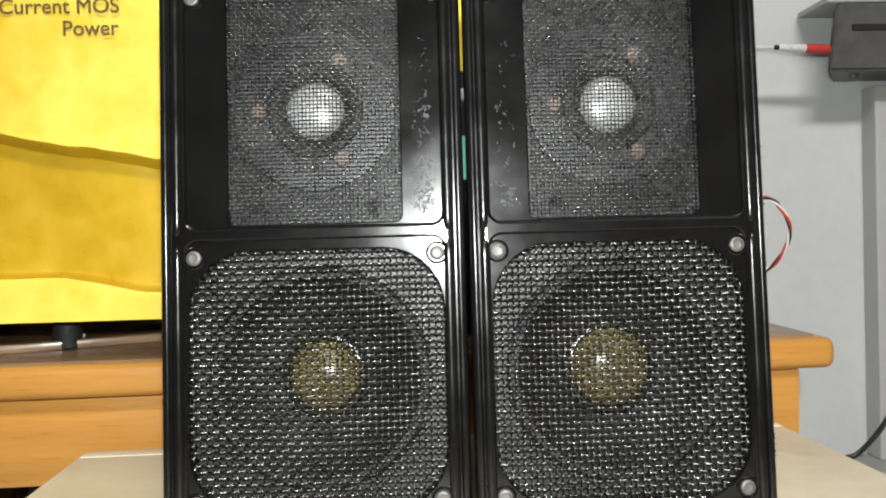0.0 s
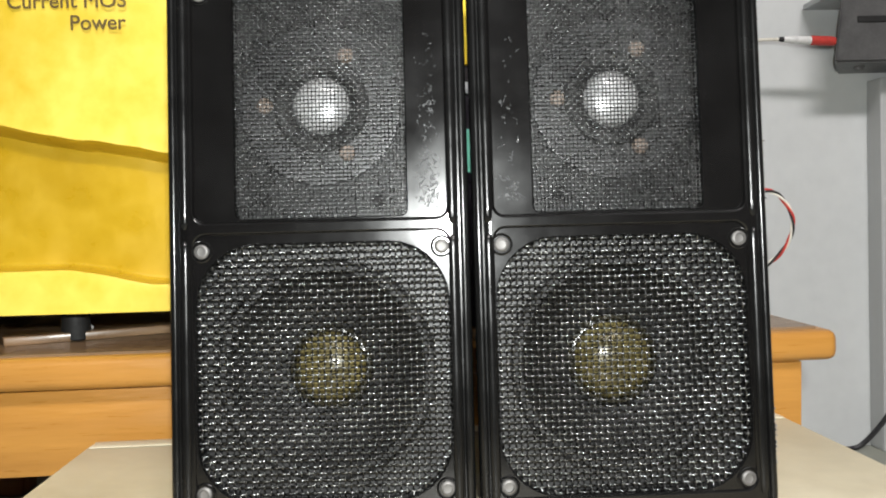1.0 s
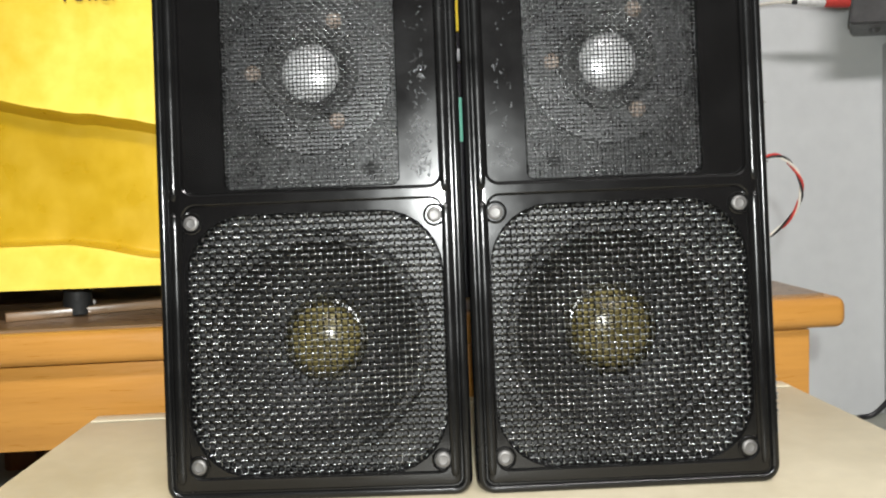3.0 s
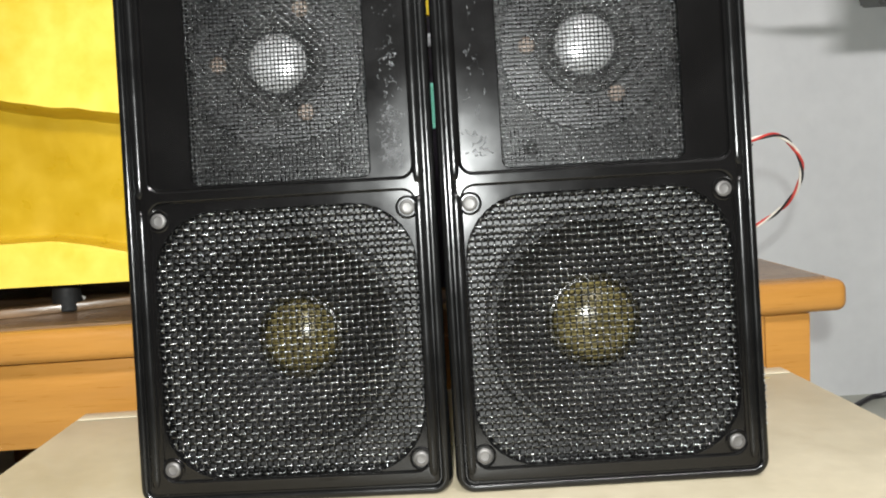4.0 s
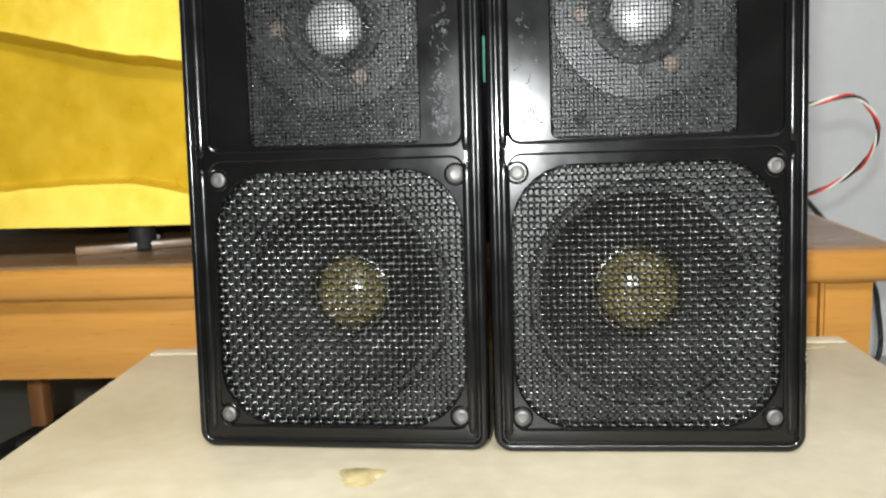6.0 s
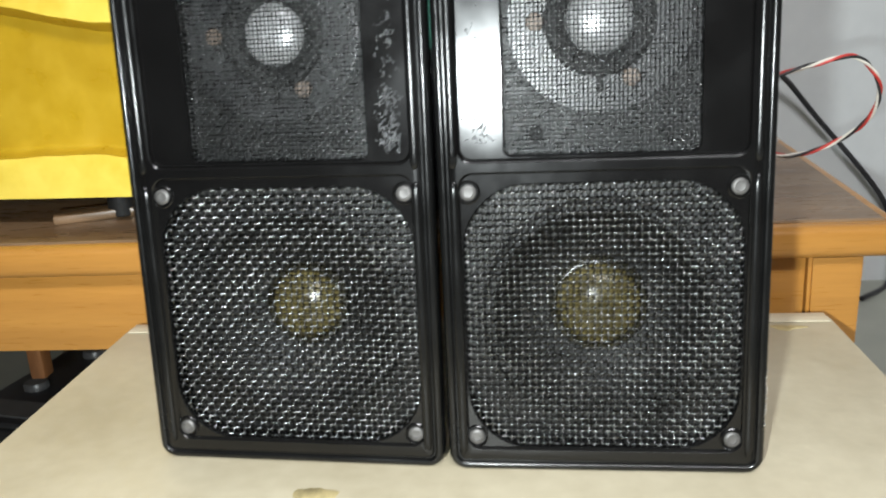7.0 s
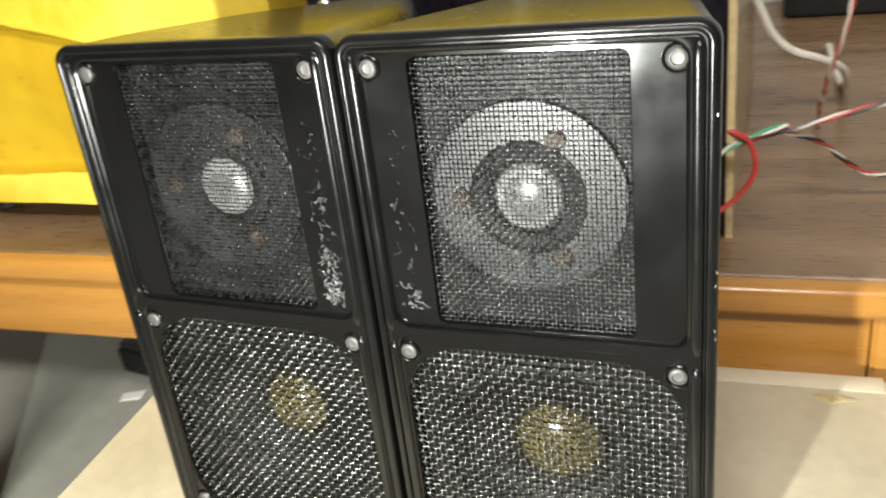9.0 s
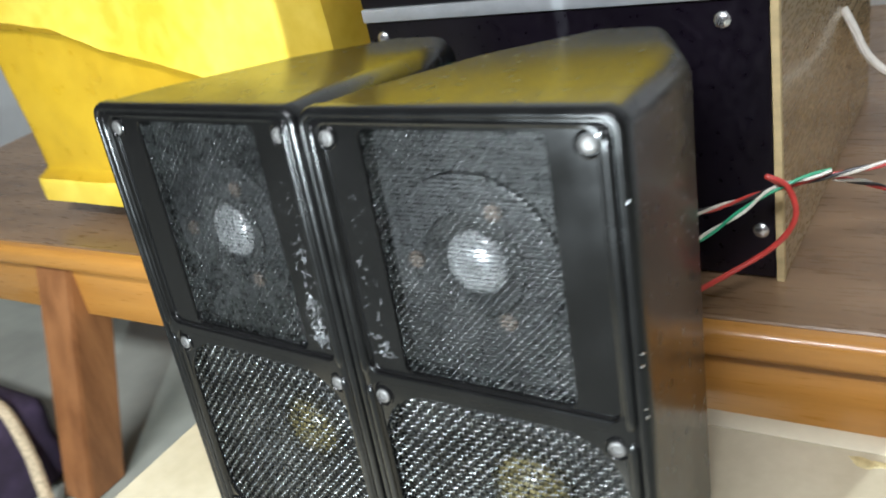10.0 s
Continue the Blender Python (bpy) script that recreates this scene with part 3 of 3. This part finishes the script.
def make_bag():
    """A box under a soft yellow vinyl cover that sags over a hollow band."""
    b = empty("yellow_covered_box", pose(0, 0, BAG_Z), "yellow vinyl-covered box with dark printed words, on feet", "box")
    x0, x1, y0, y1, z0, z1 = -0.530, -0.138, 0.203, 0.640, 0.0695 - BAG_Z, 0.330 - BAG_Z
    bm = bmesh.new()
    nx, nz = 90, 130
    def along(x, xs, zs):
        """A height that runs softly through a few points, with a little unevenness."""
        return float(np.interp([x - 0.008, x, x + 0.008], xs, zs).mean()) + 0.0012 * noise.noise(Vector((x * 55, zs[0] * 9, 1.7))) - BAG_Z
    def crest(x):
        return along(x, (-0.48, -0.41, -0.362, -0.275, -0.239, -0.211, -0.178, -0.138), (0.236, 0.226, 0.209, 0.189, 0.181, 0.178, 0.171, 0.163))
    def foot(x):
        return along(x, (-0.495, -0.371, -0.277, -0.242, -0.214, -0.193, -0.138), (0.091, 0.092, 0.097, 0.098, 0.093, 0.087, 0.086))
    grid = []
    for j in range(nz + 1):
        row = []
        for i in range(nx + 1):
            x = x0 + (x1 - x0) * i / nx
            c, f = crest(x), foot(x)
            if j <= 14:
                z = z0 + (f - z0) * j / 14
                y = 0.0005 + 0.0015 * math.exp(-(f - z) / 0.0025)
            elif j <= 84:
                q = (j - 14) / 70
                q = q * q * (3 - 2 * q) * 0.5 + q * 0.5
                z = f + (c - f) * q
                t = 1 - q
                if t < 0.07:
                    y = -0.003 + 0.013 * (t / 0.07) ** 1.3
                elif t < 0.95:
                    y = 0.010 + 0.004 * (t - 0.07) / 0.88
                else:
                    y = 0.014 - 0.012 * ((t - 0.95) / 0.05) ** 2
            else:
                q = (j - 84) / (nz - 84)
                z = c + (z1 - c) * q ** 1.4
                y = -0.003 * math.exp(-(z - c) / 0.01)
            y += 0.0012 * math.sin(31 * x + 3) * math.sin(40 * z + 9 * x) + 0.0016 * noise.noise(Vector((x * 22, z * 16, 3.1)))
            edge = min(i, nx - i) / nx * (x1 - x0)
            y += 0.004 * max(0, 1 - edge / 0.006) ** 2
            row.append(bm.verts.new((x, y0 + y, z)))
        grid.append(row)
    for j in range(nz):
        for i in range(nx):
            bm.faces.new((grid[j][i], grid[j][i + 1], grid[j + 1][i + 1], grid[j + 1][i]))
    back = [[bm.verts.new((x, y1, z)) for x in (x0, x1)] for z in (z0, z1)]
    bm.faces.new([grid[0][i] for i in range(nx + 1)] + [back[0][1], back[0][0]])
    bm.faces.new([grid[nz][i] for i in range(nx + 1)] + [back[1][1], back[1][0]])
    bm.faces.new([grid[j][0] for j in range(nz + 1)] + [back[1][0], back[0][0]])
    bm.faces.new([grid[j][nx] for j in range(nz + 1)] + [back[1][1], back[0][1]])
    bm.faces.new((back[0][0], back[0][1], back[1][1], back[1][0]))
    cover = part("cover", bm, M_VINYL, b, "bright yellow vinyl, the shade of its sagging band deepened in amber colour", True)
    cover.data.materials.append(M_BAND_SHADE)
    # faces between foot and crest take the amber, deepening the hollow's shade
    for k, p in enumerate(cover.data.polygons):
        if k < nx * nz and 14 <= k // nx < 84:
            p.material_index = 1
    for fx, fy in ((-0.249, 0.240), (-0.45, 0.240), (-0.222, 0.59), (-0.45, 0.59)):
        bm = bmesh.new()
        lathe(bm, 0, 0, [(0.009, 0.0), (0.010, 0.001), (0.0085, z0 - 0.0005)], 20)
        bmesh.ops.rotate(bm, verts=bm.verts, cent=(0, 0, 0), matrix=Matrix.Rotation(radians(90), 3, "X"))
        bmesh.ops.translate(bm, verts=bm.verts, vec=(fx, fy, 0))
        part("foot", bm, M_DARK, b, "black rubber foot", True)
    for body, xr, z in (("Current MOS", -0.195, 0.2620), ("Power", -0.196, 0.2482)):
        cu = bpy.data.curves.new("lettering", "FONT")
        cu.body, cu.size, cu.align_x, cu.extrude, cu.bevel_depth = body, 0.0131, "RIGHT", 0.0001, 0.00016
        ob = new("lettering", cu)
        dg = bpy.context.evaluated_depsgraph_get()
        me = bpy.data.meshes.new_from_object(ob.evaluated_get(dg))
        bpy.data.objects.remove(ob)
        w = new("lettering", me)
        me.materials.clear()
        me.materials.append(M_INK)
        w.matrix_basis = pose(xr, y0 - 0.0022, z - BAG_Z, 90, 0, 0)
        w.parent = b
        w["label"] = "dark printed words"
    return b


make_bag()


def make_wood_strip():
    w = empty("wooden_strip", pose(-0.215, 0.262, BAG_Z - 0.0002, 0, 0, 28), "dull brown wooden strip lying under the yellow box", "strip")
    bm = bmesh.new()
    box(bm, (-0.085, -0.012, 0), (0.085, 0.012, 0.006), 0.0012, 2)
    part("strip_body", bm, M_TOP, w, "", True)


make_wood_strip()


def make_paper_scrap():
    p = empty("paper_scrap", pose(-0.246, 0.245, BAG_Z - 0.0002), "crumpled white paper scrap on the bench", "paper")
    bm = bmesh.new()
    bmesh.ops.create_icosphere(bm, subdivisions=3, radius=0.006)
    for v in bm.verts:
        v.co += 0.0035 * noise.noise_vector(v.co * 160)
        v.co.z = max(v.co.z * 0.7 + 0.006, 0)
    part("crumpled_sheet", bm, mat("white_paper", (0.7, 0.69, 0.66), 0.8, var=0.06, scale=80), p)


make_paper_scrap()


def make_amp():
    a = empty("amplifier_case", pose(0, 0, BT), "plywood amplifier case with a black screwed front panel", "amplifier")
    x0, x1, y0, y1, h = -0.124, 0.1225, 0.228, 0.520, 0.235
    bm = bmesh.new()
    box(bm, (x0, y0 + 0.004, 0.0), (x1 + 0.001, y1, h), 0.001, 1)
    part("case", bm, M_PLY, a, "varnished plywood case")
    bm = bmesh.new()
    box(bm, (x1 - 0.003, y0 - 0.0005, 0.0), (x1 + 0.0012, y0 + 0.0035, h), 0.0004, 1)
    part("case_edge", bm, M_EDGE, a, "raw pale plywood edge")
    bm = bmesh.new()
    box(bm, (x0, y0, 0.002), (x1 - 0.0035, y0 + 0.0036, 0.158), 0.0006, 1)
    part("front_panel", bm, M_PANEL, a, "satin black front panel")
    bm = bmesh.new()
    box(bm, (x0, y0 - 0.002, 0.1585), (x1 - 0.0035, y0 + 0.0036, 0.1665), 0.0008, 2)
    part("trim_strip", bm, M_SILVER, a, "silver metal trim strip", True)
    bm = bmesh.new()
    box(bm, (x0, y0, 0.167), (x1 - 0.0035, y0 + 0.0036, 0.1775), 0.0006, 1)
    part("upper_panel", bm, M_PANEL, a, "satin black strip above the trim")
    bm = bmesh.new()
    box(bm, (x0, y0, 0.178), (x1 - 0.0035, y0 + 0.0036, h), 0.0006, 1)
    part("upper_fascia", bm, M_YELLOW, a, "yellow upper fascia")
    bm = bmesh.new()
    box(bm, (-0.034, y0 - 0.0008, 0.106), (0.036, y0 + 0.001, 0.135), 0.0003, 1)
    part("label_plate", bm, M_GREEN, a, "green label plate")
    for sx in (0.112, -0.112):
        for sz in (0.0315, 0.148):
            bm = bmesh.new()
            lathe(bm, sx - (0.015 if sz > 0.1 and sx > 0 else 0), sz, [(0.0042, y0), (0.0042, y0 - 0.0010), (0.0030, y0 - 0.0022), (0.0010, y0 - 0.0026)], 18)
            part("panel_screw", bm, M_STEEL, a, "bright domed screw", True)
    return a


make_amp()


def make_adapter():
    a = empty("power_adapter", pose(0.215, 0.742, BT), "black plastic power adapter lying on the bench", "adapter")
    bm = bmesh.new()
    box(bm, (-0.070, -0.032, 0), (0.048, 0.030, 0.052), 0.005, 3)
    part("housing", bm, M_DARK, a, "", True)
    bm = bmesh.new()
    box(bm, (0.047, -0.010, 0.010), (0.064, 0.010, 0.034), 0.003, 2)
    part("cable_socket", bm, M_BLKW, a, "", True)


make_adapter()


def make_cable(name, pts, colours, label, radius=0.00085, twist=0.040, n=12):
    """A cable of twisted strands (or a single one) along a path."""
    c = empty(name, pose(0, 0, 0), label, "cable")
    path = smooth_path(pts, n)
    for k, m in enumerate(colours):
        bm = bmesh.new()
        run = strand(path, radius * 0.95, twist, 2 * math.pi * k / len(colours)) if len(colours) > 1 else path
        tube(bm, run, radius, 8)
        part("strand", bm, m, c, "", True)
    return c


make_cable("speaker_cable", ((0.075, 0.165, 0.113), (0.105, 0.192, 0.113), (0.128, 0.209, 0.116), (0.165, 0.216, 0.125), (0.203, 0.223, 0.134), (0.226, 0.228, 0.137), (0.241, 0.234, 0.125), (0.246, 0.240, 0.111), (0.243, 0.250, 0.095), (0.232, 0.264, 0.081), (0.215, 0.272, 0.072), (0.196, 0.270, 0.072), (0.181, 0.258, 0.086), (0.167, 0.238, 0.105), (0.150, 0.216, 0.119)), (M_RED, M_WHITE, M_BLKW), "twisted red, white and black speaker cable looping over the bench end", n=26)
make_cable("speaker_lead", ((0.075, 0.158, 0.092), (0.095, 0.178, 0.100), (0.112, 0.194, 0.109), (0.126, 0.203, 0.118), (0.150, 0.212, 0.125)), (M_GRNW, M_WHITE), "twisted green and white lead behind the loudspeaker", n=20)
make_cable("red_lead", ((0.080, 0.165, 0.066), (0.105, 0.190, 0.074), (0.126, 0.199, 0.088), (0.1355, 0.201, 0.104), (0.132, 0.201, 0.120), (0.123, 0.199, 0.126), (0.128, 0.204, 0.120)), (M_RED,), "single red lead looped behind the loudspeaker", radius=0.0015)
make_cable("power_cable", ((0.279, 0.744, 0.072), (0.300, 0.755, 0.079), (0.326, 0.770, 0.068), (0.369, 0.785, 0.020), (0.456, 0.790, -0.084), (0.474, 0.790, -0.14), (0.47, 0.775, FLOOR_Z + 0.006), (0.42, 0.72, FLOOR_Z + 0.004)), (M_BLKW,), "black rubber power cable hanging along the wall", radius=0.0033)
make_cable("adapter_cable", ((0.262, 0.735, 0.062), (0.279, 0.742, 0.046), (0.284, 0.748, 0.0), (0.287, 0.752, -0.10), (0.30, 0.74, FLOOR_Z + 0.004), (0.34, 0.70, FLOOR_Z + 0.004)), (M_BLKW,), "black cable dropping from the adapter past the bench end", radius=0.003)
make_cable("mains_cable", ((0.634, 0.7605, -0.10), (0.610, 0.762, -0.149), (0.578, 0.77, -0.19), (0.55, 0.765, FLOOR_Z + 0.005), (0.50, 0.72, FLOOR_Z + 0.004)), (M_BLKW,), "black mains cable hanging from the wall trunking", radius=0.0034)
make_cable("white_flex", ((0.1238, 0.40, 0.152), (0.131, 0.398, 0.138), (0.139, 0.398, 0.121), (0.152, 0.40, 0.108), (0.170, 0.405, 0.100), (0.186, 0.42, 0.088), (0.192, 0.45, 0.066), (0.190, 0.50, BT + 0.0032), (0.185, 0.60, BT + 0.0032)), (M_WHITE,), "thick white flex drooping from the amplifier case to the bench", radius=0.0028)
make_cable("signal_cable", ((0.172, 0.40, BT + 0.0018), (0.171, 0.385, 0.062), (0.172, 0.362, 0.085), (0.176, 0.335, 0.118), (0.183, 0.33, 0.150), (0.187, 0.36, 0.19), (0.17, 0.42, 0.215), (0.1238, 0.46, 0.215)), (M_WHITE, M_RED), "thin twisted white and red cable bowed beside the amplifier", radius=0.0009, twist=0.03, n=20)


# ---------------------------------------------------------------- things on the wall
def make_wall_box():
    g = empty("wall_box", pose(0.497, WALL_Y, 0.311), "dark grey metal junction box fixed to the wall", "junction box")
    bm = bmesh.new()
    vs = []
    for y in (-0.085, 0.0):
        for x, z in ((0.022, 0.0), (0.16, 0.0), (0.16, 0.11), (0.036, 0.11)):
            vs.append(bm.verts.new((x + (0.045 if y == 0 and x < 0.1 else 0), y, z)))
    bridge(bm, vs[:4], vs[4:])
    bm.faces.new(vs[:4])
    bm.faces.new(vs[4:])
    bmesh.ops.bevel(bm, geom=list(bm.edges), offset=0.003, segments=2, affect="EDGES")
    part("casing", bm, M_GREY, g, "dark grey bevelled metal casing", True)
    bm = bmesh.new()
    box(bm, (0.020, -0.087, 0.0855), (0.162, -0.006, 0.093), 0.001, 1)
    part("lid", bm, M_SILVER, g, "silver lid edge", True)
    bm = bmesh.new()
    box(bm, (0.052, -0.0868, 0.050), (0.13, -0.0845, 0.058), 0.0008, 1)
    part("slot", bm, M_DARK, g)
    bm = bmesh.new()
    lathe(bm, 0.07, 0.0, [(0.005, -0.05), (0.005, -0.06), (0.003, -0.061)], 12)
    bmesh.ops.translate(bm, verts=bm.verts, vec=(0, 0, -0.001))
    part("knob", bm, M_GREY, g, "", True)
    return g


make_wall_box()


def make_plug():
    p = empty("jack_plug", pose(0.522, WALL_Y - 0.08, 0.339, 0, 3, 0), "red and silver jack plug pushed into the wall box", "plug")
    def sleeve(name, rows, m, label=""):
        bm = bmesh.new()
        lathe(bm, 0, 0, rows, 18)
        bmesh.ops.rotate(bm, verts=bm.verts, cent=(0, 0, 0), matrix=Matrix.Rotation(radians(90), 3, "Z"))
        return part(name, bm, m, p, label, True)
    sleeve("sleeve", [(0.0055, 0.0), (0.0060, 0.004), (0.0060, 0.030), (0.0050, 0.031)], M_RED, "red plastic sleeve")
    sleeve("collar", [(0.0050, 0.0305), (0.0052, 0.033), (0.0048, 0.058), (0.0034, 0.0656)], M_COLLAR, "silver collar")
    sleeve("strain_relief", [(0.0034, 0.0655), (0.0030, 0.070), (0.0022, 0.072)], M_DARK)
    bm = bmesh.new()
    tube(bm, smooth_path(((-0.070, 0, 0), (-0.095, 0.004, -0.001), (-0.12, 0.02, -0.004), (-0.20, 0.065, -0.02), (-0.28, 0.07, -0.06)), 8), 0.0022, 8)
    part("cord", bm, M_WHITE, p, "white cord", True)


make_plug()
bm = bmesh.new()
box(bm, (0.606, WALL_Y - 0.035, FLOOR_Z), (0.68, WALL_Y, 0.30), 0.002, 2)
tagged(part("cable_trunking", bm, mat("grey_trunking", (0.48, 0.49, 0.49), 0.6, var=0.05, scale=10)), "grey vertical cable trunking on the wall", "trunking", "", "structure")

# ---------------------------------------------------------------- things on the floor
def make_tool_case():
    """A low black case with two round knobs and a grey strip on its lid."""
    p = empty("tool_case", pose(-0.438, 0.425, FLOOR_Z, 0, 0, -9), "black plastic case with round grey knobs, lying on the floor", "case")
    bm = bmesh.new()
    box(bm, (-0.050, -0.100, 0.0), (0.050, 0.100, 0.030), 0.004, 3)
    part("case_body", bm, M_DARK, p, "", True)
    bm = bmesh.new()
    box(bm, (-0.047, -0.097, 0.0295), (0.047, 0.097, 0.037), 0.003, 2)
    part("case_lid", bm, M_BLKW, p, "", True)
    for x, y in ((-0.012, -0.028), (-0.006, 0.052)):
        bm = bmesh.new()
        lathe(bm, 0, 0, [(0.012, 0.0), (0.012, 0.004), (0.0105, 0.007), (0.003, 0.0075)], 20)
        bmesh.ops.rotate(bm, verts=bm.verts, cent=(0, 0, 0), matrix=Matrix.Rotation(radians(90), 3, "X"))
        bmesh.ops.translate(bm, verts=bm.verts, vec=(x, y, 0.0365))
        part("knob", bm, M_GREY, p, "grey round knob", True)
    bm = bmesh.new()
    box(bm, (-0.036, -0.088, 0.0365), (0.040, -0.058, 0.0385), 0.0008, 1)
    part("label_strip", bm, M_GREY, p, "dull grey strip", True)


make_tool_case()


def make_paper_chip():
    p = empty("paper_chip", pose(-0.462, 0.298, FLOOR_Z, 0, 0, 20), "small torn chip of white paper on the floor", "paper")
    bm = bmesh.new()
    box(bm, (-0.011, -0.006, 0), (0.011, 0.006, 0.002), 0.0008, 1)
    for v in bm.verts:
        v.co.x += 0.003 * noise.noise(v.co * 180)
        v.co.y += 0.003 * noise.noise(v.co * 150 + Vector((3, 0, 0)))
    part("torn_sheet", bm, mat("chip_paper", (0.72, 0.71, 0.68), 0.8, var=0.05, scale=80), p)


make_paper_chip()


def make_cloth_bag():
    c = empty("cloth_bag", pose(-0.540, 0.085, FLOOR_Z), "dark purple cloth bag with a beige corded edge", "bag")
    bm = bmesh.new()
    box(bm, (-0.26, -0.06, 0.0), (0.0, 0.045, 0.095), 0.02, 4)
    bmesh.ops.subdivide_edges(bm, edges=list(bm.edges), cuts=2, use_grid_fill=True)
    for v in bm.verts:
        v.co += 0.010 * noise.noise_vector(v.co * 22) * (1 if v.co.z > 0.01 else 0)
    part("bag_body", bm, M_CLOTH, c, "", True)
    bm = bmesh.new()
    tube(bm, smooth_path(((0.090, -0.04, 0.005), (0.055, -0.025, 0.010), (0.024, -0.01, 0.028), (0.008, 0.0, 0.060), (-0.010, 0.005, 0.100), (-0.06, 0.01, 0.103)), 12), 0.006, 8)
    part("corded_edge", bm, M_ROPE, c, "beige twisted cord", True)


make_cloth_bag()
